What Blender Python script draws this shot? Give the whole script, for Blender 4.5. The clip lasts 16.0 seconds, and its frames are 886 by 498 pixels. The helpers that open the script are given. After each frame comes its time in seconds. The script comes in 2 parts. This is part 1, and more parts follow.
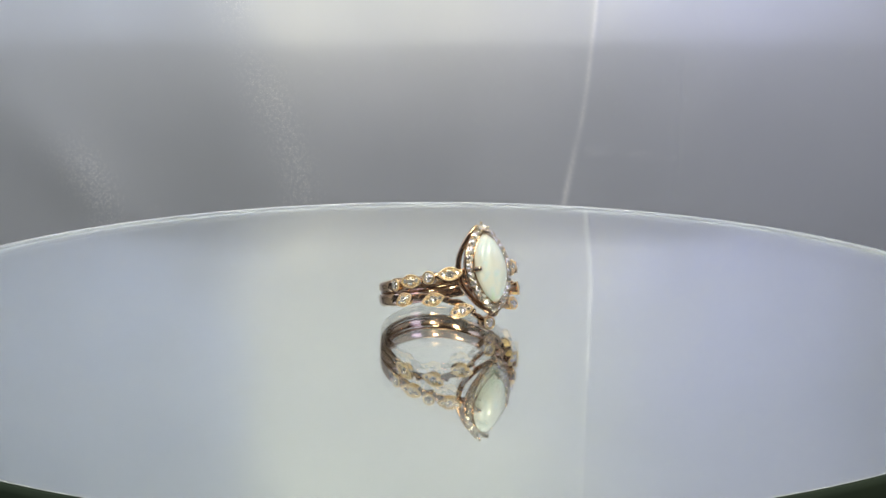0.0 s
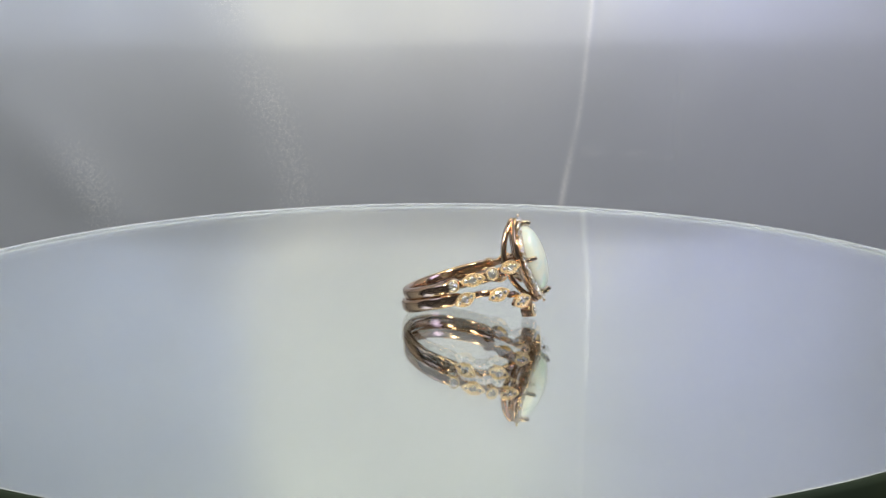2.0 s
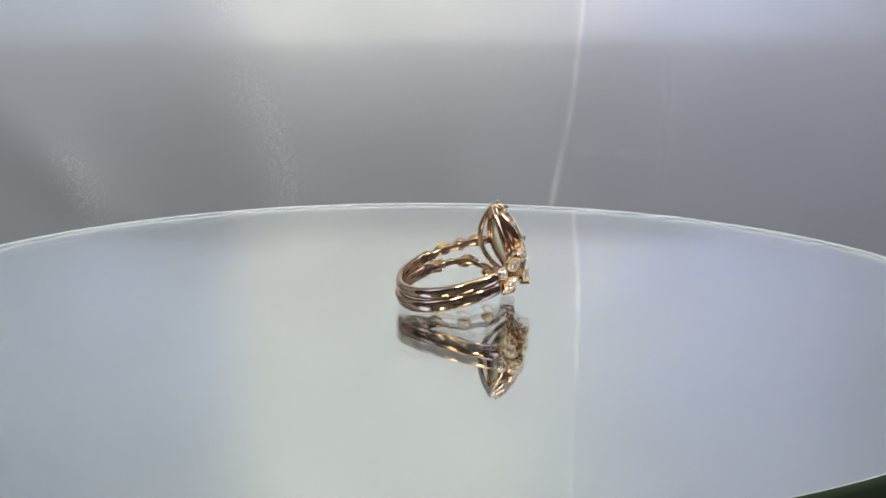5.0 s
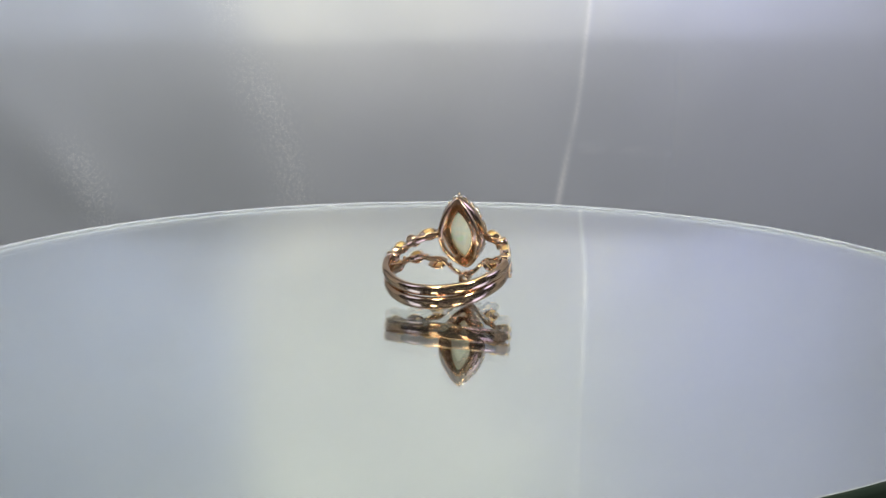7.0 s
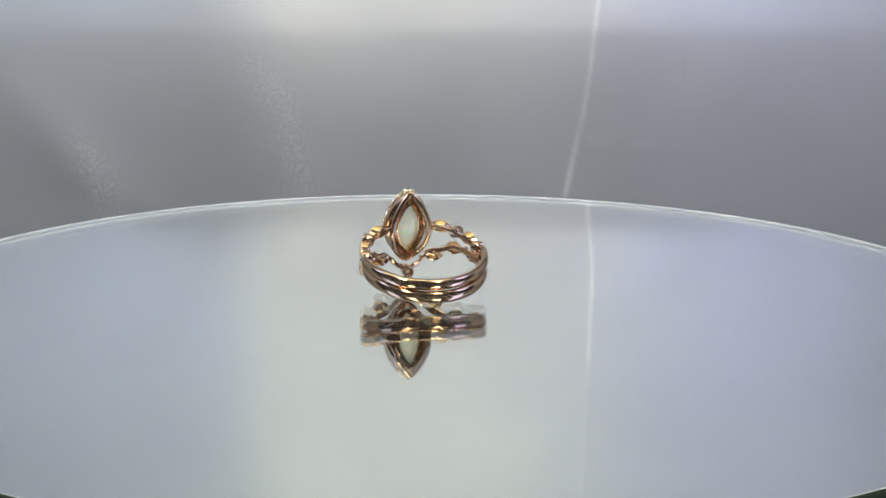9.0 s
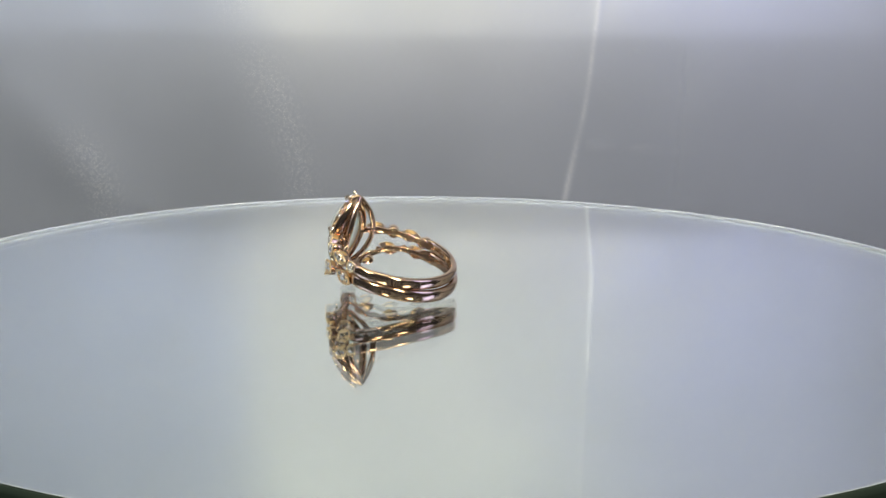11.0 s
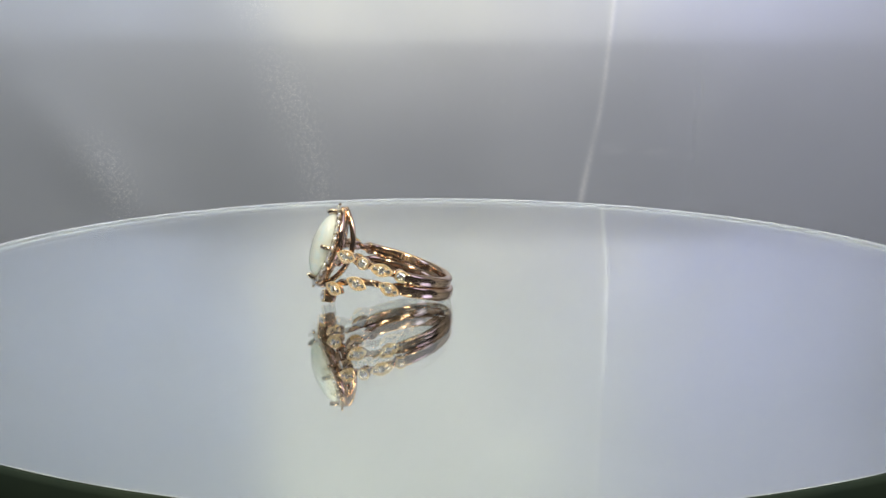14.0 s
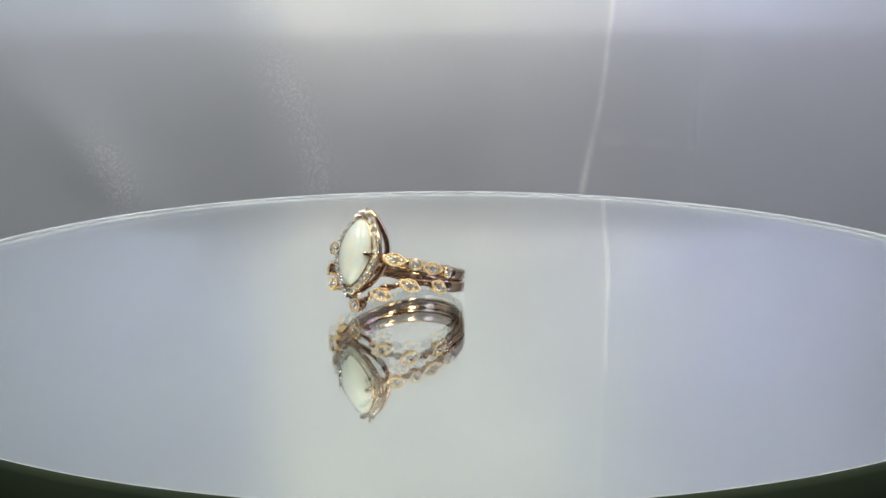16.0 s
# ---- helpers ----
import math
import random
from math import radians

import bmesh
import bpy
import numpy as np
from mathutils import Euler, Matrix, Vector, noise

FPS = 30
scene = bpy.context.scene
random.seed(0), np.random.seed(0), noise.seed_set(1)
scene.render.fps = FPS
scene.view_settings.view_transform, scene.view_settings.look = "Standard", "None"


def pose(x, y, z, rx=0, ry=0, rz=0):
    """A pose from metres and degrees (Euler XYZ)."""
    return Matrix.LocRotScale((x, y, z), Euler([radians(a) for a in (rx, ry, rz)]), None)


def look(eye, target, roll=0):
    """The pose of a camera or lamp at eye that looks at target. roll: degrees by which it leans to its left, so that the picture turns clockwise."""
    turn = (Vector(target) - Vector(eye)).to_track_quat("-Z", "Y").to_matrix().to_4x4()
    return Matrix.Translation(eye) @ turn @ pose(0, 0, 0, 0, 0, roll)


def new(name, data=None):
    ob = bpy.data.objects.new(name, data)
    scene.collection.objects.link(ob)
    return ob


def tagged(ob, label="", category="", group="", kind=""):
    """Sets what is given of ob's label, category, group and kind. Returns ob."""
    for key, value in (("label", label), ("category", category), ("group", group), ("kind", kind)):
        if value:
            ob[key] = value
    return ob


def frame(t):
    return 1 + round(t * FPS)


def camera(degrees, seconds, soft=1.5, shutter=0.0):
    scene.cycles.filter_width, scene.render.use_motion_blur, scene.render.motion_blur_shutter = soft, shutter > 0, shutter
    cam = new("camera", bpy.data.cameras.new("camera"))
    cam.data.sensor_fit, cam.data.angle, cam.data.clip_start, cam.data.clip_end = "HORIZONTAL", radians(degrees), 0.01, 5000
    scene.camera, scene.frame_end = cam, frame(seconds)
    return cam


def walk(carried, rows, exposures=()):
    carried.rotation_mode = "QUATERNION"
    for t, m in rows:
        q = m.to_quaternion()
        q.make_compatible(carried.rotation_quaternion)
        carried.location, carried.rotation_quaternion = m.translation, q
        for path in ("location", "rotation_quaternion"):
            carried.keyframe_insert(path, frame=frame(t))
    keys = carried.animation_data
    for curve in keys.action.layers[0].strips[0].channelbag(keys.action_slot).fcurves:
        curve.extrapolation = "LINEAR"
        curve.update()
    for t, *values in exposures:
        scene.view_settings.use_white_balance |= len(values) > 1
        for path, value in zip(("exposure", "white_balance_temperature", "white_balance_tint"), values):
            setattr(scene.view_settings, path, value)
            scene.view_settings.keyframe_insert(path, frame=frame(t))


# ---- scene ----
# A two-ring set turning on a round mirror turntable inside a small silver photo box.
cam = camera(34.83, 16.0, 1.4)


def eye(x, y, z, yaw, pitch, roll):
    return Matrix.Translation((x, y, z)) @ pose(0, 0, 0, 90 + pitch, 0, -yaw) @ pose(0, 0, 0, 0, 0, roll)


walk(cam, [(t, eye(*v)) for t, *v in (
    (0.0, -0.00237, -0.20547, 0.05053, 1.342, -11.498, 0.079),
    (0.5, -0.00214, -0.20548, 0.05061, 1.395, -11.564, -0.047),
    (1.0, -0.00192, -0.20549, 0.05069, 1.333, -11.470, -0.173),
    (1.5, -0.00169, -0.20550, 0.05078, 1.260, -11.559, -0.299),
    (2.0, -0.00143, -0.20546, 0.05084, 1.315, -11.511, -0.331),
    (2.5, -0.00117, -0.20542, 0.05091, 1.266, -11.496, -0.363),
    (3.0, -0.00092, -0.20538, 0.05098, 1.298, -11.413, -0.394),
    (3.5, -0.00066, -0.20534, 0.05105, 1.341, -11.433, -0.426),
    (4.0, -0.00051, -0.20509, 0.05125, 1.365, -11.539, -0.166),
    (6.5, -0.00112, -0.20409, 0.05198, 1.750, -11.795, -0.079),
    (7.0, -0.00135, -0.20388, 0.05210, 1.439, -11.870, -0.142),
    (7.5, -0.00150, -0.20366, 0.05233, 1.218, -12.082, -0.063),
    (8.0, -0.00166, -0.20343, 0.05257, 1.203, -12.333, -0.014),
    (8.5, -0.00189, -0.20321, 0.05289, 1.213, -12.494, 0.093),
    (9.0, -0.00213, -0.20299, 0.05321, 1.270, -12.392, 0.231),
    (11.5, -0.00263, -0.20487, 0.05179, 1.317, -11.987, 0.530),
    (12.0, -0.00255, -0.20516, 0.05154, 1.279, -11.903, 0.585),
    (12.5, -0.00247, -0.20546, 0.05130, 1.275, -11.795, 0.639),
    (13.0, -0.00248, -0.20580, 0.05092, 1.021, -11.649, 0.541),
    (13.5, -0.00248, -0.20613, 0.05055, 0.939, -11.567, 0.413),
    (14.0, -0.00249, -0.20647, 0.05018, 0.674, -11.551, 0.274),
    (14.5, -0.00250, -0.20681, 0.04981, 0.638, -11.615, 0.146),
    (15.0, -0.00231, -0.20681, 0.04994, 0.552, -11.742, 0.008),
    (15.5, -0.00208, -0.20678, 0.05005, 0.530, -11.801, -0.082),
    (16.0, -0.00181, -0.20674, 0.05014, 0.527, -11.826, -0.141))])

# ---- light: two lamp heads at the front of the box, added fills above and at the sides ----
scene.view_settings.exposure = 0.0
world = bpy.data.worlds.new("world")
scene.world = world
world.use_nodes = True
world.node_tree.nodes["Background"].inputs["Color"].default_value = (0.60, 0.66, 0.82, 1)
world.node_tree.nodes["Background"].inputs["Strength"].default_value = 0.07


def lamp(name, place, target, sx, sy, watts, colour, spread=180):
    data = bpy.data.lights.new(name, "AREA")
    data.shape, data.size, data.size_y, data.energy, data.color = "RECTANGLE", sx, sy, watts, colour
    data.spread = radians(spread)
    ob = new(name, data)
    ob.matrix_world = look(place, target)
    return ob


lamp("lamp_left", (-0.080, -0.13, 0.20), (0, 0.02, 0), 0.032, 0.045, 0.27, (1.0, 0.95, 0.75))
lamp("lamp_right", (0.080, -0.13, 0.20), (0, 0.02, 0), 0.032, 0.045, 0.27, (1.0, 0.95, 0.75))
# added fill lamps, unseen: warm on the middle of the cloth, blue on its sides
lamp("fill_top", (0.0, 0.04, 0.27), (0, 0.13, 0.0), 0.18, 0.06, 0.155, (0.97, 1.0, 0.76))
lamp("blue_fill_left", (-0.23, -0.03, 0.22), (-0.20, 0.19, 0.08), 0.16, 0.16, 0.25, (0.50, 0.63, 1.0), 150)
lamp("blue_fill_right", (0.23, -0.04, 0.20), (0.20, 0.19, 0.07), 0.16, 0.16, 0.34, (0.48, 0.54, 1.0), 150)


# ---- materials ----
def material(name, colour, rough, metal=0.0, **sockets):
    m = bpy.data.materials.new(name)
    m.use_nodes = True
    b = m.node_tree.nodes["Principled BSDF"]
    b.inputs["Base Color"].default_value = (*colour, 1)
    b.inputs["Roughness"].default_value = rough
    b.inputs["Metallic"].default_value = metal
    for k, v in sockets.items():
        b.inputs[k.replace("_", " ")].default_value = v
    return m


def node(m, kind, **values):
    n = m.node_tree.nodes.new(kind)
    for k, v in values.items():
        n.inputs[k.replace("_", " ")].default_value = v
    return n


def link(m, a, b):
    m.node_tree.links.new(a, b)


def vary(m, scale, low, high, socket="Base Color", detail=4.0):
    """Noise of that scale runs a colour (or a number) between low and high."""
    b = m.node_tree.nodes["Principled BSDF"]
    tc = node(m, "ShaderNodeTexCoord")
    n = node(m, "ShaderNodeTexNoise", Scale=scale, Detail=detail)
    r = node(m, "ShaderNodeValToRGB")
    r.color_ramp.elements[0].position, r.color_ramp.elements[1].position = 0.32, 0.68
    for e, v in zip(r.color_ramp.elements, (low, high)):
        e.color = (*v, 1) if isinstance(v, tuple) else (v, v, v, 1)
    link(m, tc.outputs["Object"], n.inputs["Vector"])
    link(m, n.outputs["Fac"], r.inputs["Fac"])
    link(m, r.outputs["Color"], b.inputs[socket])
    return n


def bump(m, source, strength, distance):
    n = node(m, "ShaderNodeBump", Strength=strength, Distance=distance)
    link(m, source, n.inputs["Height"])
    link(m, n.outputs["Normal"], m.node_tree.nodes["Principled BSDF"].inputs["Normal"])
    return n


gold = material("rose_gold", (0.67, 0.46, 0.31), 0.11, 1.0)
vary(gold, 900.0, 0.11, 0.19, "Roughness")
leaf_gold = material("milgrain_gold", (0.92, 0.71, 0.43), 0.22, 1.0)
vary(leaf_gold, 1500.0, 0.30, 0.46, "Roughness")
bead_gold = material("bead_gold", (0.88, 0.68, 0.42), 0.16, 1.0)
# amber of bounced light in the cup backs, put into a brighter gold
glow_gold = material("amber_glow_gold", (0.97, 0.66, 0.29), 0.34, 1.0)
vary(glow_gold, 1200.0, 0.44, 0.56, "Roughness")
claw_gold = material("claw_gold", (0.64, 0.50, 0.38), 0.12, 1.0)
diamond_mat = material("diamond", (1.0, 0.93, 0.81), 0.04, 0.75, IOR=2.4)
facets = node(diamond_mat, "ShaderNodeTexVoronoi", Scale=2600.0)
facet_place = node(diamond_mat, "ShaderNodeTexCoord")
link(diamond_mat, facet_place.outputs["Object"], facets.inputs["Vector"])
bump(diamond_mat, facets.outputs["Distance"], 0.7, 0.00025)
opal_mat = material("opal", (0.82, 0.85, 0.83), 0.2, 0.0, IOR=1.46, Coat_Weight=0.6, Coat_Roughness=0.07, Subsurface_Weight=0.4, Subsurface_Radius=(0.0012, 0.0014, 0.0014), Subsurface_Scale=1.0)


def opal_fire():
    """Milky white with soft green and blue flecks."""
    m = opal_mat
    b = m.node_tree.nodes["Principled BSDF"]
    tc = node(m, "ShaderNodeTexCoord")
    n = node(m, "ShaderNodeTexNoise", Scale=560.0, Detail=5.0, Distortion=0.6)
    r = node(m, "ShaderNodeValToRGB")
    r.color_ramp.elements[0].position, r.color_ramp.elements[0].color = 0.30, (0.80, 0.82, 0.74, 1)
    r.color_ramp.elements[1].position, r.color_ramp.elements[1].color = 0.74, (0.64, 0.84, 0.68, 1)
    for at, colour in ((0.48, (0.78, 0.82, 0.76, 1)), (0.60, (0.71, 0.80, 0.80, 1))):
        r.color_ramp.elements.new(at).color = colour
    link(m, tc.outputs["Object"], n.inputs["Vector"])
    link(m, n.outputs["Fac"], r.inputs["Fac"])
    link(m, r.outputs["Color"], b.inputs["Base Color"])


opal_fire()
glass_mat = material("clear_glass", (0.97, 0.99, 0.98), 0.0, 0.0, IOR=1.3, Transmission_Weight=1.0)
mirror_mat = material("silvered_mirror", (0.87, 0.875, 0.865), 0.012, 1.0)
frost_mat = material("ground_glass_edge", (0.82, 0.85, 0.88), 0.6)
vary(frost_mat, 400.0, (0.38, 0.41, 0.45), (0.44, 0.47, 0.51))
green_mat = material("dark_green_plastic", (0.018, 0.03, 0.022), 0.75, 0.0, Specular_IOR_Level=0.2)
vary(green_mat, 60.0, (0.014, 0.026, 0.02), (0.024, 0.036, 0.022))
table_mat = material("dark_green_cloth", (0.02, 0.035, 0.022), 0.9)
vary(table_mat, 90.0, (0.006, 0.012, 0.007), (0.012, 0.02, 0.010))
cloth_mat = material("silver_cloth", (0.60, 0.61, 0.61), 0.45, 0.36)
wall_mat = material("white_panel", (0.70, 0.70, 0.70), 0.7)


def weave():
    """Fine crossed threads, with a few that catch the light."""
    m = cloth_mat
    b = m.node_tree.nodes["Principled BSDF"]
    tc = node(m, "ShaderNodeTexCoord")
    waves = []
    for axis in ("X", "Z"):
        w = node(m, "ShaderNodeTexWave", Scale=1000.0, Distortion=4.0, Detail=2.0, Detail_Scale=3.0)
        w.bands_direction = axis
        link(m, tc.outputs["Object"], w.inputs["Vector"])
        waves.append(w)
    mul = node(m, "ShaderNodeMath")
    mul.operation = "ADD"
    link(m, waves[0].outputs["Fac"], mul.inputs[0])
    link(m, waves[1].outputs["Fac"], mul.inputs[1])
    fine = node(m, "ShaderNodeTexNoise", Scale=2200.0, Detail=3.0)
    link(m, tc.outputs["Object"], fine.inputs["Vector"])
    both = node(m, "ShaderNodeMath")
    both.operation = "MULTIPLY_ADD"
    link(m, fine.outputs["Fac"], both.inputs[0])
    both.inputs[1].default_value = 2.5
    link(m, mul.outputs[0], both.inputs[2])
    sparkle_mask = node(m, "ShaderNodeAttribute")
    sparkle_mask.attribute_name = "sparkle"
    mix = node(m, "ShaderNodeMath")
    mix.operation = "MULTIPLY_ADD"
    link(m, sparkle_mask.outputs["Fac"], mix.inputs[0])
    mix.inputs[1].default_value, mix.inputs[2].default_value = 0.16, 0.05
    link(m, mix.outputs[0], bump(m, both.outputs[0], 0.05, 0.0003).inputs["Strength"])
    vary(m, 30.0, 0.46, 0.55, "Roughness")
    vary(m, 14.0, (0.60, 0.61, 0.615), (0.65, 0.655, 0.655))
    # sparkle of the rubbed folds painted as pale flecks, and a pale line where the cloth was folded sharply
    twill = []
    for axis in ("X", "Z", "DIAGONAL"):
        w = node(m, "ShaderNodeTexWave", Scale=760.0, Distortion=7.0, Detail=3.0, Detail_Scale=2.5)
        w.bands_direction = axis
        link(m, tc.outputs["Object"], w.inputs["Vector"])
        twill.append(w.outputs["Fac"])
    patchy = node(m, "ShaderNodeTexNoise", Scale=1100.0, Detail=3.0)
    link(m, tc.outputs["Object"], patchy.inputs["Vector"])

    def maths(kind, p, q):
        n = node(m, "ShaderNodeMath")
        n.operation = kind
        for i, v in enumerate((p, q)):
            if isinstance(v, float):
                n.inputs[i].default_value = v
            else:
                link(m, v, n.inputs[i])
        return n.outputs[0]

    glint = maths("MULTIPLY", maths("MULTIPLY", twill[0], twill[1]), maths("ADD", twill[2], 0.4))
    glint = maths("MULTIPLY", glint, maths("MULTIPLY", maths("SUBTRACT", patchy.outputs["Fac"], 0.42), 9.0))
    glint = maths("MULTIPLY", maths("MAXIMUM", glint, 0.0), sparkle_mask.outputs["Fac"])
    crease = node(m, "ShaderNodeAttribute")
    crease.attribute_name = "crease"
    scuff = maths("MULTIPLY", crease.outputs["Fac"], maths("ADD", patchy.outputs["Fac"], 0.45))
    amount = maths("MINIMUM", maths("ADD", glint, scuff), 1.0)
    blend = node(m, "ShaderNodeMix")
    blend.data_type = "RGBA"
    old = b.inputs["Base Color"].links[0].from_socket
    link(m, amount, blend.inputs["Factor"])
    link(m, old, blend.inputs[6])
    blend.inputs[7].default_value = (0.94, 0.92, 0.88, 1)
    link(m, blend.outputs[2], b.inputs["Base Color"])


weave()


# ---- mesh helpers ----
def smooth(me, on=True):
    for poly in me.polygons:
        poly.use_smooth = on


def mesh_of(bm, name, mat, shade=True):
    me = bpy.data.meshes.new(name)
    bm.normal_update()
    bm.to_mesh(me)
    bm.free()
    me.materials.append(mat)
    smooth(me, shade)
    return me


def part(name, bm, mat, parent, label="", shade=True, place=None):
    """Links a bmesh (or a mesh that is shared) as one object under its thing or part."""
    me = mesh_of(bm, name, mat, shade) if isinstance(bm, bmesh.types.BMesh) else bm
    ob = new(name, me)
    ob.parent = parent
    if place is not None:
        ob.matrix_basis = place
    return tagged(ob, label)


def grid(rows, close_u=False, close_v=False):
    """A skin over rows of points."""
    bm = bmesh.new()
    vs = [[bm.verts.new(p) for p in row] for row in rows]
    nu, nv = len(vs), len(vs[0])
    for i in range(nu if close_u else nu - 1):
        for j in range(nv if close_v else nv - 1):
            a, b = vs[i], vs[(i + 1) % nu]
            bm.faces.new((a[j], b[j], b[(j + 1) % nv], a[(j + 1) % nv]))
    if not close_u and close_v:
        bm.faces.new(list(reversed(vs[0])))
        bm.faces.new(vs[-1])
    bmesh.ops.recalc_face_normals(bm, faces=bm.faces)
    return bm


def lathe(profile, n=48):
    """A turned solid round z from a closed loop of (radius, z)."""
    return grid([[(r * math.cos(a), r * math.sin(a), z) for r, z in profile] for a in (2 * math.pi * i / n for i in range(n))], True, True)


def tube(points, radius, n=8, closed=False, squash=1.0):
    """A round wire along points; radius may be a function of 0..1."""
    pts = [Vector(p) for p in points]
    rows, k = [], len(pts)
    for i, p in enumerate(pts):
        a = pts[(i - 1) % k] if closed or i > 0 else p
        b = pts[(i + 1) % k] if closed or i < k - 1 else p
        d = (b - a).normalized()
        side = d.cross(Vector((0.31, 0.17, 0.93))).normalized()
        up = side.cross(d)
        r = radius(i / (k - 1)) if callable(radius) else radius
        rows.append([p + (side * math.cos(t) + up * math.sin(t) * squash) * r for t in (2 * math.pi * j / n for j in range(n))])
    return grid(rows, closed, True)


def merge(*bms):
    out = bmesh.new()
    for b in bms:
        me = bpy.data.meshes.new("scratch")
        b.to_mesh(me)
        b.free()
        out.from_mesh(me)
        bpy.data.meshes.remove(me)
    return out


def ball(r, place, u=8, v=5):
    bm = bmesh.new()
    bmesh.ops.create_uvsphere(bm, u_segments=u, v_segments=v, radius=r, matrix=Matrix.Translation(place))
    return bm


MM = 0.001


# ---- the box: backdrop cloth, side cloth, ceiling, table ----
def line(z, pairs):
    """x at height z on a fold line through (z, x) pairs, straight on beyond them."""
    (z0, x0), (z1, x1) = pairs[0], pairs[-1]
    for (a, xa), (b, xb) in zip(pairs, pairs[1:]):
        if a <= z <= b:
            return xa + (xb - xa) * (z - a) / (b - a)
    return x0 if z < z0 else x1


FOLD_LEFT = ((-21, -88), (18, -119), (60, -135))
FOLD_MID = ((-20, -36), (41, -54), (110, -60))
CREASE = ((-40, 37.5), (-15, 42.0), (10, 46.7), (41, 50.0), (110, 51.5))
CREASE_THIN = ((-8, 74.2), (25, 75.2), (30, 75.6))


def step(x, width):
    return 1 / (1 + math.exp(-max(-40, min(40, x / width))))


def cloth_depth(x, z):
    """How far the cloth stands out towards the front, in mm."""
    d = -0.0012 * x * x * 0.6
    d += 3.8 * math.exp(-((x - line(z, FOLD_MID) - 6) / 27) ** 2)
    d += 1.5 * math.exp(-((x - line(z, FOLD_LEFT)) / 14) ** 2) * step(10 - z, 9)
    d += 0.1 * math.exp(-((x - line(z, CREASE)) / 1.1) ** 2)
    if x > 45.5:
        d += 0.14 * math.exp(-((z + 2 + 0.1 * (x - 45)) / 1.2) ** 2 - ((x - 51) / 6) ** 2)
    d += 0.8 * math.exp(-((x - line(z, CREASE) - 30) / 40) ** 2)
    if -16 < z < 25:
        kink = x - line(z, CREASE_THIN) - 0.8 * noise.noise((z * 0.12, 4, 1))
        d -= 0.22 * (0.55 + noise.noise((z * 0.16, 7, 2))) * math.exp(-(kink / 0.7) ** 2)
        d -= 0.10 * (0.5 + noise.noise((z * 0.2, 1, 6))) * math.exp(-((kink + 2.4) / 0.6) ** 2)
    bend = 26.5 + 5 * step(x - 30, 20) + 2.5 * noise.noise((x * 0.018, 2, 5))
    d -= 0.27 * 8.5 * math.log(1 + math.exp(max(-30, min(30, (z - bend) / 8.5))))
    d += 0.06 * min(z, 28)
    d += 0.3 * noise.noise((x * 0.02, z * 0.02, 3)) + 0.05 * noise.noise((x * 0.09, z * 0.11, 9))
    return d


def backdrop():
    xs = sorted(set([-190 + 2.0 * i for i in range(191)] + [30 + 0.4 * i for i in range(60)] + [72.5 + 0.3 * i for i in range(18)]))
    zs = [-54 + 1.5 * i for i in range(110)] + [111 + 4 * i for i in range(43)]
    def bent(x, z):
        return x + (line(z, CREASE) - 46.7) * math.exp(-((x - 46.7) / 16) ** 2)
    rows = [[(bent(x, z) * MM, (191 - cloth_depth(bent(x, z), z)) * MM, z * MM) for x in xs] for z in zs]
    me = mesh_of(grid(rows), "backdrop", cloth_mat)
    sparkle = me.attributes.new("sparkle", "FLOAT", "POINT")
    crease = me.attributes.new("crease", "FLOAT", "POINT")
    for v in me.vertices:
        x, z = v.co.x * 1000, v.co.z * 1000
        # where the folds sparkle: stronger bump and painted pale flecks
        patch = 0.65 + 0.9 * noise.noise((x * 0.08, z * 0.05, 5))
        near = math.exp(-((x - line(z, FOLD_MID) - 4) / 6) ** 2) + math.exp(-((x - line(z, FOLD_LEFT) - 3) / 8) ** 2) * step(-1 - z, 4)
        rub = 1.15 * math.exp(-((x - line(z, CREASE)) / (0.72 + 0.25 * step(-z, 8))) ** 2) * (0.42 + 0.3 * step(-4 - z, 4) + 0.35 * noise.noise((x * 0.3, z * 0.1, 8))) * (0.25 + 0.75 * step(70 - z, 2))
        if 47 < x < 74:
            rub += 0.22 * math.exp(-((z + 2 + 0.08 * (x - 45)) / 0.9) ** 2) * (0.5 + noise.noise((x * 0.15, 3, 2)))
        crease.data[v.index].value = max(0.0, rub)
        sparkle.data[v.index].value = max(0.0, min(1.0, near * patch * step(46 - z, 3.0)))
    ob = new("backdrop", me)
    mod = ob.modifiers.new("thickness", "SOLIDIFY")
    mod.thickness, mod.offset = 0.0006, 1
    tagged(ob, "silver woven cloth backdrop with soft folds and a sharp crease", "backdrop", "", "structure")


def slab(name, mat, lo, hi, label, kind="structure", category="wall"):
    bm = bmesh.new()
    bmesh.ops.create_cube(bm, size=1.0)
    for v in bm.verts:
        v.co = Vector([(a + b) / 2 + c * (b - a) for a, b, c in zip(lo, hi, v.co)])
    ob = new(name, mesh_of(bm, name, mat, False))
    return tagged(ob, label, category, "", kind)


backdrop()
slab("wall_west", cloth_mat, (-0.232, 0.02, -0.05), (-0.226, 0.25, 0.28), "silver cloth side of the photo box")
slab("wall_east", cloth_mat, (0.226, 0.02, -0.05), (0.232, 0.25, 0.28), "silver cloth side of the photo box")
slab("ceiling", wall_mat, (-0.232, 0.02, 0.28), (0.232, 0.25, 0.286), "plain white top panel of the photo box", category="ceiling")
slab("ground", table_mat, (-3.0, -3.0, -0.07), (3.0, 3.0, -0.05), "dark green cloth table top under the turntable", category="table top")


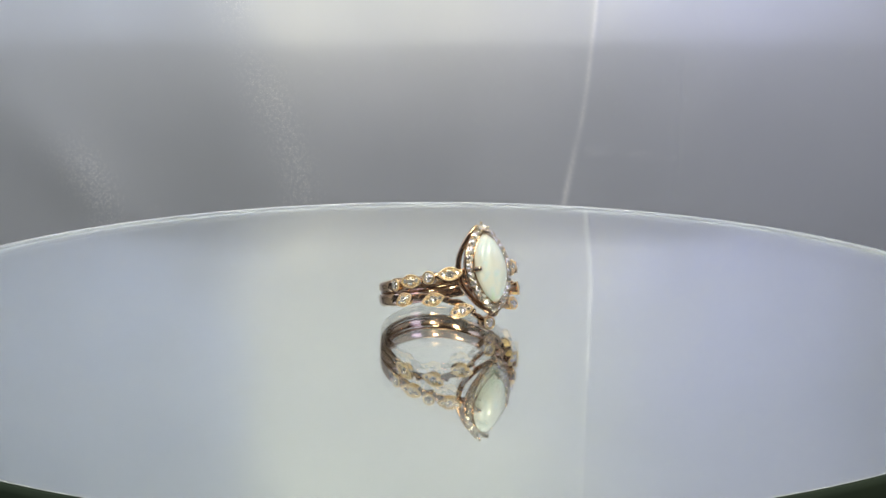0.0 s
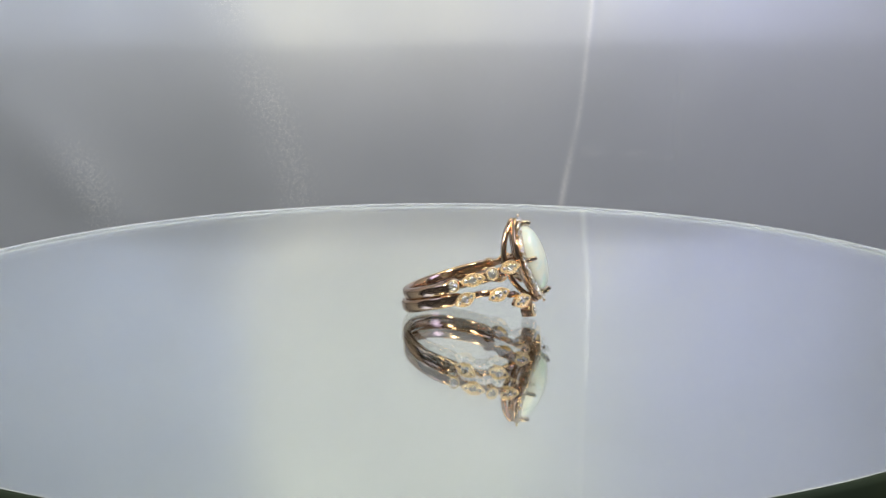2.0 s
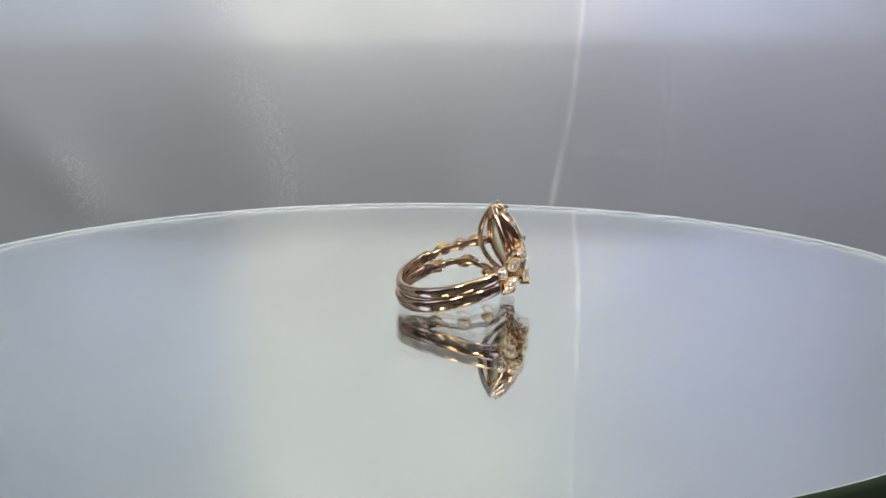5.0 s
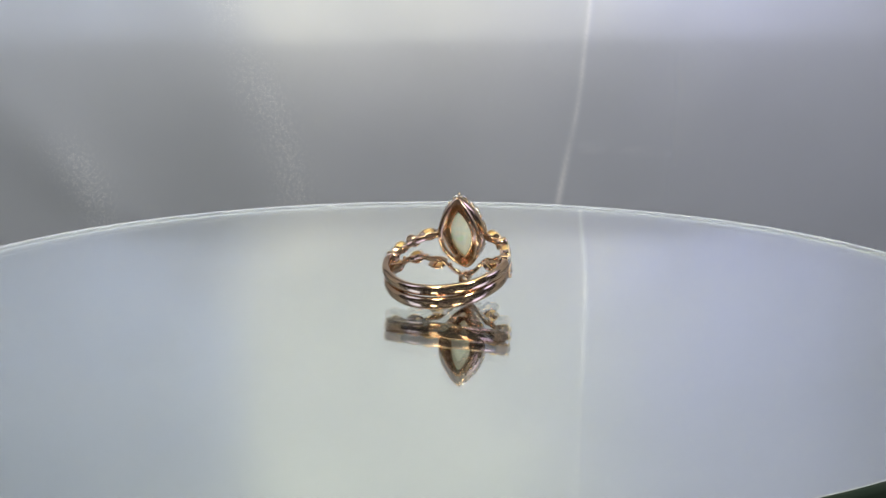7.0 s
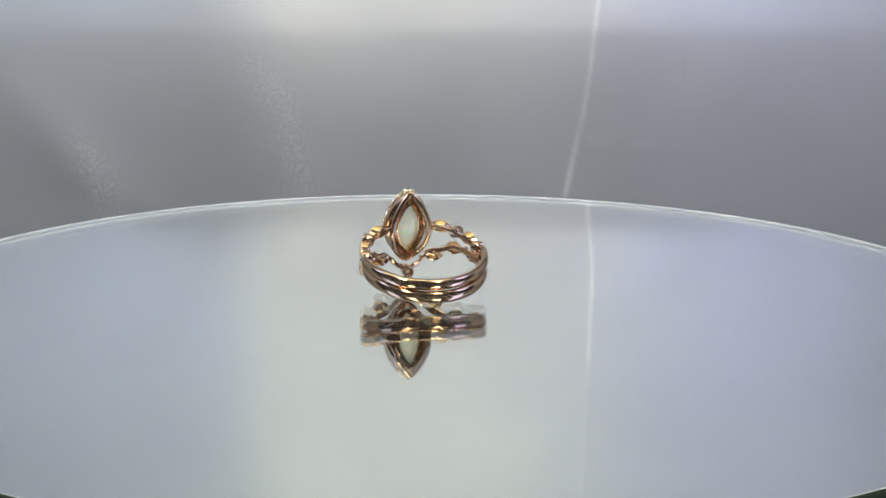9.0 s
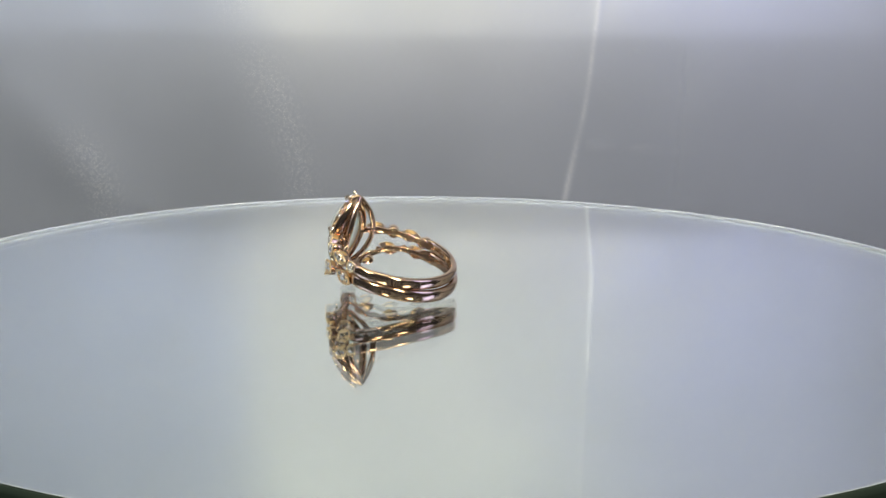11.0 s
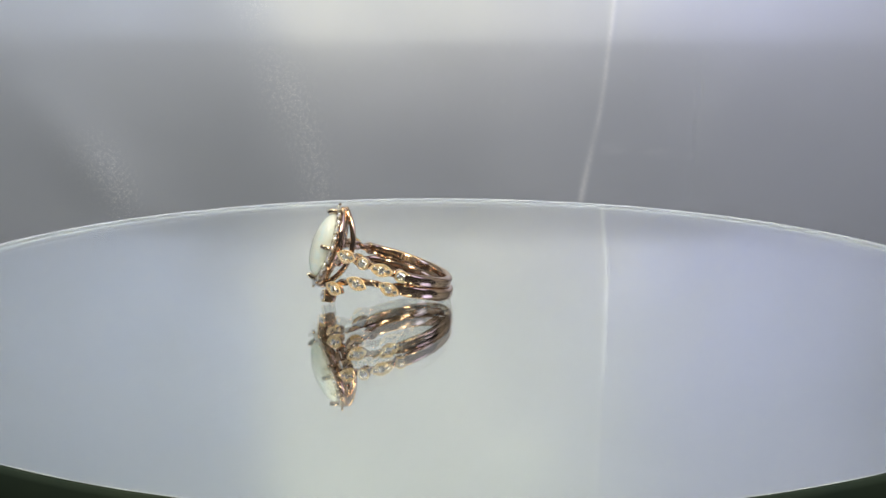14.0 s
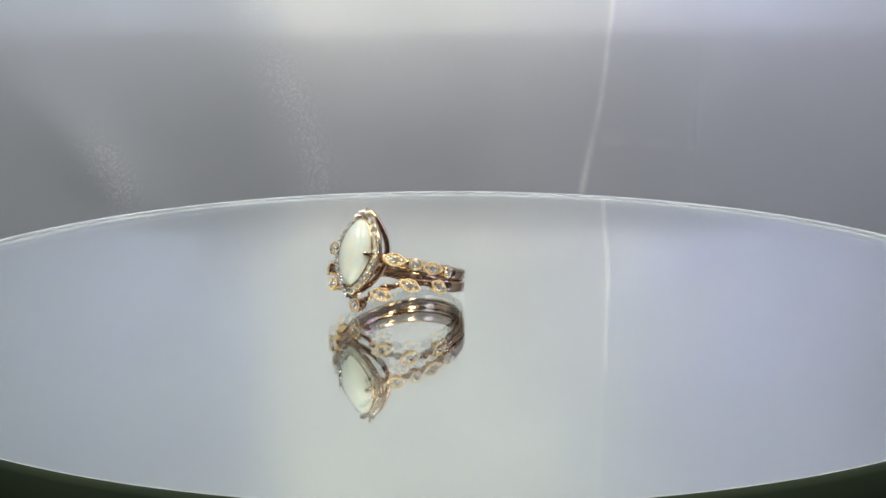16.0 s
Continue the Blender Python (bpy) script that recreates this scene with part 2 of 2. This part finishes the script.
# ---- turntable ----
def turntable():
    top = new("turntable")
    tagged(top, "round mirrored glass turntable with a dark green rim", "turntable")
    r, n, h = 88.1 * MM, 192, 0.25 * MM
    glass = part("glass_disc", lathe([(0.00001, h), (r, h), (r, h - 2.2 * MM), (0.00001, h - 2.2 * MM)], n), glass_mat, top, "clear glass disc", False)
    glass.visible_shadow = False
    part("mirror_layer", lathe([(0.00001, h - 2.25 * MM), (r, h - 2.25 * MM), (r, h - 3.6 * MM), (0.00001, h - 3.6 * MM)], n), mirror_mat, top, "silvered mirror under the glass", False)
    part("ground_edge", lathe([(r - 0.13 * MM, h - 0.03 * MM), (r - 0.08 * MM, h - 0.03 * MM), (r - 0.08 * MM, h - 2.248 * MM), (r - 0.13 * MM, h - 2.248 * MM)], n), frost_mat, top, "frosted white ground glass edge")
    part("rim", lathe([(r + 0.01 * MM, h - 0.08 * MM), (r + 0.4 * MM, h - 0.2 * MM), (r + 0.9 * MM, h - 0.7 * MM), (r + 0.9 * MM, -12 * MM), (r - 3 * MM, -14 * MM), (r - 3 * MM, h - 3.7 * MM), (r + 0.01 * MM, h - 3.7 * MM)], n), green_mat, top, "dark green plastic rim")
    part("base", lathe([(0.00001, -14.1 * MM), (60 * MM, -14.1 * MM), (70 * MM, -18 * MM), (72 * MM, -49 * MM), (71 * MM, -50 * MM), (0.00001, -50 * MM)], 96), green_mat, top, "dark green plastic base")
    return top


table_thing = turntable()


# ---- jewellery ----
def marquise(a, b, n=24, power=1.0):
    """Outline of a pointed oval: half length a along z, half width b along y."""
    pts = []
    for i in range(n):
        t = 2 * math.pi * i / n
        s = math.sin(t)
        wide = b * (1 - abs(s) ** 1.9) ** power
        pts.append((wide * (1 if math.cos(t) >= 0 else -1), a * s))
    return pts


def prism(outlines):
    """A capped solid from outlines, each a list of (x, y, z)."""
    return grid(outlines, False, True)


def brilliant(r):
    """A round faceted stone; its table looks along +x."""
    rows = []
    n = 8
    for x, q, turn in ((0.46 * r, 0.38 * r, 0.5), (0.26 * r, 0.76 * r, 0.0), (0.0, r, 0.5), (-0.35 * r, 0.62 * r, 0.0), (-0.8 * r, 0.05 * r, 0.5)):
        rows.append([(x, q * math.cos(2 * math.pi * (j + turn) / n), q * math.sin(2 * math.pi * (j + turn) / n)) for j in range(n)])
    bm = bmesh.new()
    vs = [[bm.verts.new(p) for p in row] for row in rows]
    bm.faces.new(vs[0])
    for k, (a, b) in enumerate(zip(vs, vs[1:])):
        s = (1 if k % 2 == 0 else 0)
        for j in range(n):
            if s:
                bm.faces.new((a[j], b[j], b[(j + 1) % n]))
                bm.faces.new((a[j], b[(j + 1) % n], a[(j + 1) % n]))
            else:
                bm.faces.new((a[j], b[j], a[(j + 1) % n]))
                bm.faces.new((b[j], b[(j + 1) % n], a[(j + 1) % n]))
    bm.faces.new(list(reversed(vs[-1])))
    bmesh.ops.recalc_face_normals(bm, faces=bm.faces)
    return bm


def hoop(mid, width, inner, outer, start, stop, n=140):
    """A band round z. mid, width, inner and outer are functions of the angle in degrees."""
    rows = []
    for i in range(n + 1):
        a = start + (stop - start) * i / n
        w, h, ri, ro = mid(a), width(a) / 2, inner(a), outer(a)
        c, s = math.cos(radians(a)), math.sin(radians(a))
        section = []
        for j in range(20):
            t = 2 * math.pi * j / 20
            ct, st = math.cos(t), math.sin(t)
            out = ct if ct > 0 else -abs(ct) ** 0.6
            up = abs(st) ** 0.75 * (1 if st > 0 else -1)
            r = (ri + ro) / 2 + out * (ro - ri) / 2
            section.append((r * c * MM, r * s * MM, (w + up * h) * MM))
        rows.append(section)
    return grid(rows, False, True)


def curve(table):
    """Smooth run through (angle, value) pairs, the same on both sides."""
    def value(a):
        a = abs((a + 180) % 360 - 180)
        for (a0, v0), (a1, v1) in zip(table, table[1:]):
            if a <= a1:
                k = max(0.0, (a - a0) / (a1 - a0))
                k = k * k * (3 - 2 * k)
                return v0 + (v1 - v0) * k
        return table[-1][1]
    return value


def offset_hoop(cx, radius, front):
    """Radius of a circle set back by cx, running into the front curve near the stones."""
    def value(a):
        a = abs((a + 180) % 360 - 180)
        circle = cx * math.cos(radians(a)) + math.sqrt(radius ** 2 - (cx * math.sin(radians(a))) ** 2)
        k = max(0.0, min(1.0, (a - 83) / 14))
        k = k * k * (3 - 2 * k)
        return front(a) * (1 - k) + circle * k
    return value


def faced(me, cup_back=False):
    """Polished gold for the sides and back of a cup, grained gold for its face, painted amber glow in its hollow.
    """
    me.materials.clear()
    me.materials.append(gold)
    me.materials.append(leaf_gold)
    me.materials.append(glow_gold)
    for poly in me.polygons:
        hollow = cup_back and -0.7 * MM < poly.center.x < -0.5 * MM and math.hypot(poly.center.y, poly.center.z) < 0.95 * MM
        poly.material_index = 1 if poly.center.x > -0.02 * MM else 2 if hollow else 0
    return me


def setting_mesh_leaf(a, b):
    """A leaf-shaped cup with a raised beaded edge; it faces along +x, long way z."""
    loops = []
    for x, k in ((-0.55, 0.28), (-0.60, 0.50), (-1.22, 0.54), (-1.25, 0.64), (-1.15, 0.72), (-0.9, 0.8), (-0.15, 0.95), (0.0, 1.0), (0.10, 0.94), (0.10, 0.84), (0.05, 0.78), (0.06, 0.34)):
        loops.append([(x * MM, y * k * MM, z * k * MM) for y, z in marquise(a, b, 24, 0.9)])
    bms = [prism(loops)]
    edge = marquise(a * 0.92, b * 0.90, 22, 0.9)
    for y, z in edge:
        bms.append(ball(0.15 * MM, (0.12 * MM, y * MM, z * MM), 6, 4))
    for y, z in ((0.42, 0.5), (-0.42, 0.5), (0.42, -0.5), (-0.42, -0.5)):
        bms.append(ball(0.17 * MM, (0.16 * MM, y * MM, z * MM), 6, 4))
    return faced(mesh_of(merge(*bms), "leaf", gold), True)


def setting_mesh_round(r, depth):
    bm = lathe([(r * 0.62 * MM, -depth * MM), (r * 0.9 * MM, -depth * MM), (r * MM, -depth * 0.7 * MM), (r * MM, 0.05 * MM), (r * 0.93 * MM, 0.16 * MM), (r * 0.84 * MM, 0.14 * MM), (r * 0.80 * MM, -0.1 * MM), (r * 0.62 * MM, -0.3 * MM)], 24)
    bmesh.ops.transform(bm, matrix=Matrix.Rotation(radians(90), 4, "Y"), verts=bm.verts)
    return faced(mesh_of(bm, "bezel", gold))


leaf_mesh = setting_mesh_leaf(1.78, 0.96)
band_leaf_mesh = setting_mesh_leaf(1.68, 0.96)
bezel_mesh = setting_mesh_round(0.92, 1.4)
tip_mesh = setting_mesh_round(0.95, 1.7)
stone_small = mesh_of(brilliant(0.68 * MM), "diamond", diamond_mat, False)
stone_tiny = mesh_of(brilliant(0.38 * MM), "diamond", diamond_mat, False)
stone_round = mesh_of(brilliant(0.74 * MM), "diamond", diamond_mat, False)
stone_halo = mesh_of(brilliant(0.66 * MM), "diamond", diamond_mat, False)


def on_hoop(angle, r, w, lean=0.0, tip=0.0):
    """A pose on the hoop: +x points outwards, z is turned by lean degrees from the hoop's axis."""
    a = radians(angle)
    return Matrix.Translation((r * math.cos(a) * MM, r * math.sin(a) * MM, w * MM)) @ pose(0, 0, 0, 0, 0, angle) @ pose(0, 0, 0, lean, 0, 0) @ pose(0, 0, 0, 0, tip, 0)


def set_stones(cup):
    """One diamond in the middle of a leaf and a tiny one towards each point."""
    part("diamond", stone_small, diamond_mat, cup, "clear diamond", place=pose(0.12 * MM, 0, 0))
    for z in (-0.98, 0.98):
        part("diamond", stone_tiny, diamond_mat, cup, "clear diamond", place=pose(0.10 * MM, 0, z * MM, 25))


def hallmark(parent, text, size, angle, w, r):
    """Stamped letters that follow the inside of the hoop."""
    font = bpy.data.curves.new("hallmark", "FONT")
    font.body, font.size, font.extrude, font.align_x, font.align_y = text, size * MM, 0.03 * MM, "CENTER", "CENTER"
    font.space_character = 1.1
    ob = new("hallmark", font)
    me = bpy.data.meshes.new_from_object(ob.evaluated_get(bpy.context.evaluated_depsgraph_get()))
    bpy.data.objects.remove(ob)
    for v in me.vertices:
        a = radians(angle) - v.co.x / (r * MM)
        q = r * MM - v.co.z
        v.co = Vector((q * math.cos(a), q * math.sin(a), w * MM + v.co.y))
    me.materials.clear()
    me.materials.append(leaf_gold)
    part("hallmark", me, leaf_gold, parent, "stamped letters inside the band")


def engagement_ring():
    top = new("engagement_ring")
    tagged(top, "rose gold ring with a white opal in a diamond halo", "ring")
    mid = curve(((0, 3.15), (60, 3.15), (95, 3.12), (130, 3.35), (180, 3.5)))
    width = curve(((0, 1.0), (80, 1.0), (98, 1.72), (180, 1.74)))
    outer = offset_hoop(-0.3, 10.03, curve(((0, 8.6), (84, 8.95), (180, 8.95))))
    inner = offset_hoop(-0.3, 8.8, curve(((0, 8.0), (60, 8.1), (84, 8.3), (180, 8.3))))
    shank = part("shank", hoop(mid, width, inner, outer, 20, 340), gold, top)
    hallmark(shank, "14K", 1.05, -126, 3.4, 8.93)
    for side in (-1, 1):
        for angle, kind in ((35.5, "leaf"), (53.6, "bezel"), (71.0, "leaf"), (88.8, "bezel")):
            if kind == "leaf":
                cup = part("leaf", leaf_mesh, leaf_gold, top, "leaf-shaped setting with beaded edge", place=on_hoop(side * angle, 9.35, 3.15, 90 + side * 4))
                set_stones(cup)
            else:
                cup = part("bezel", bezel_mesh, gold, top, "round bezel setting", place=on_hoop(side * angle, 9.55, 3.15))
                part("diamond", stone_round, diamond_mat, cup, "clear diamond", place=pose(0.10 * MM, 0, 0))
    # head, in a plane across the front of the ring
    cz, n = 3.12, 72
    def loop(x, a, b, power=0.85):
        return [(x * MM, y * MM, (cz + z) * MM) for y, z in marquise(a, b, n, power)]
    plate = grid([loop(8.05, 5.0, 2.55), loop(7.9, 5.5, 3.0), loop(8.2, 5.9, 3.45), loop(8.85, 6.2, 3.74), loop(9.05, 6.1, 3.66), loop(9.05, 5.15, 2.65)], True, True)
    halo = part("halo", plate, gold, top, "pointed oval halo plate")
    seat = grid([loop(8.5, 5.0, 2.55), loop(9.6, 5.1, 2.75), loop(9.6, 4.95, 2.55), loop(7.7, 3.95, 1.6), loop(7.6, 4.1, 1.75), loop(7.75, 4.3, 1.95)], True, True)
    part("basket", seat, gold, top, "inner gold basket under the opal")
    # gallery wire that bows back between the two points of the halo
    rail = []
    for y, z in marquise(5.95, 3.05, n, 0.85):
        s = abs(z) / 6.0
        rail.append(((8.3 - 1.9 * (1 - s ** 2.2)) * MM, y * MM, (cz + z) * MM))
    part("gallery_wire", tube(rail, 0.42 * MM, 8, True), gold, top)
    # halo stones, evenly along the outline
    dense = marquise(5.80, 3.30, 720, 0.85)
    dense.append(dense[0])
    run = [0.0]
    for (y0, z0), (y1, z1) in zip(dense, dense[1:]):
        run.append(run[-1] + math.hypot(y1 - y0, z1 - z0))
    count = 24
    beads = []
    for i in range(count * 2):
        want = run[-1] * ((i / 2 + 0.5) % count) / count
        k = next(j for j, v in enumerate(run) if v >= want)
        y, z = dense[k]
        if i % 2 == 0:
            part("diamond", stone_halo, diamond_mat, halo, "small clear diamond", place=pose(9.42 * MM, y * MM, (cz + z) * MM, 40 * i))
        else:
            for q in (0.90, 1.10):
                beads.append(ball(0.23 * MM, (9.42 * MM, y * q * MM, (cz + z * q) * MM), 6, 4))
    part("claw_beads", merge(*beads), bead_gold, halo, "tiny gold claws between the diamonds")
    # opal: a domed top and a shallow back
    rows = []
    for k in range(9):
        t = k / 8 * math.pi / 2
        q, x = max(0.02, math.cos(t)), 9.45 + 2.15 * math.sin(t) ** 0.9
        rows.append([(x * MM, y * q * MM, (cz + z * q) * MM) for y, z in marquise(4.80, 2.48, 48, 0.65)])
    back = [[(x * MM, y * q * MM, (cz + z * q) * MM) for y, z in marquise(4.80, 2.48, 48, 0.65)] for x, q in ((8.0, 0.02), (8.05, 0.6), (8.5, 0.9))]
    part("opal", grid(back + rows, False, True), opal_mat, top, "domed white opal with faint green fire")
    for y, z in ((0, 5.05), (0, -5.05), (2.6, 0), (-2.6, 0)):
        d = Vector((0, y, z)).normalized()
        b = Vector((0, y, cz + z))
        pts = [b + Vector((8.6, 0, 0)), b + Vector((9.6, 0, 0)) + d * 0.1, b + Vector((10.25, 0, 0)) + d * 0.06, b + Vector((10.6, 0, 0)) - d * 0.16, b + Vector((10.74, 0, 0)) - d * 0.36]
        part("prong", tube([p * MM for p in pts], lambda k: (0.40 - 0.08 * k) * MM, 8), claw_gold, top, "gold claw gripping the opal")
    return top


def wedding_band():
    top = new("wedding_band")
    tagged(top, "rose gold band with a pointed row of diamond leaves", "ring")
    mid = curve(((0, -3.9), (9, -3.2), (34, -0.75), (56, 0.55), (72, 0.95), (96, 1.32), (130, 1.68), (180, 1.78)))
    width = curve(((0, 0.95), (80, 0.95), (97, 1.86), (180, 1.96)))
    outer = offset_hoop(-1.5, 9.62, curve(((0, 6.9), (34, 8.3), (80, 8.9), (180, 8.9))))
    inner = offset_hoop(-1.5, 8.4, curve(((0, 6.2), (34, 7.6), (70, 8.1), (180, 8.1))))
    part("shank", hoop(mid, width, inner, outer, 3, 357, 180), gold, top)
    for side in (-1, 1):
        for angle, r, w, lean in ((82.3, 9.35, 0.85, 76), (53.3, 9.25, 0.08, 84), (30.5, 8.85, -2.0, 84)):
            cup = part("leaf", band_leaf_mesh, leaf_gold, top, "leaf-shaped setting with beaded edge", place=on_hoop(side * angle, r, w, side * lean))
            set_stones(cup)
        for angle, r, w in ((68, 9.0, 1.05), (42, 8.6, -0.15), (18, 7.9, -2.3)):
            part("bead", ball(0.36 * MM, Vector(on_hoop(side * angle, r, w).translation), 12, 8), gold, top, "small round gold bead")
    cup = part("bezel", tip_mesh, gold, top, "round bezel at the point", place=on_hoop(0, 7.45, -4.25, 0, 8))
    part("diamond", stone_round, diamond_mat, cup, "clear diamond", place=pose(0.10 * MM, 0, 0))
    return top


opal_ring = engagement_ring()
band_ring = wedding_band()


# ---- what moves ----
def turned(t):
    return -49.92 + 17.958 * t + float(np.interp(t, (0, 1.5, 3.5, 4.2, 6.5, 8, 9.2, 11.5, 12.5, 14.5, 16), (0.3, 0.1, -0.2, -0.7, 0.1, 0.1, 0.6, 0.9, 0.2, -0.6, -0.1)))


def motions():
    centre = pose(0, 0, -0.05 * MM, 0, -18.7, -4.5) @ pose(9.9 * MM, -2.2 * MM, 0, -1.8)
    times = [0.5 * i for i in range(33)]
    walk(table_thing, [(t, pose(0.0009, 0.0041, 0, 0, 0, turned(t))) for t in times])
    for ring in (opal_ring, band_ring):
        walk(ring, [(t, pose(0, 0, 0, 0, 0, turned(t)) @ centre) for t in times])


motions()
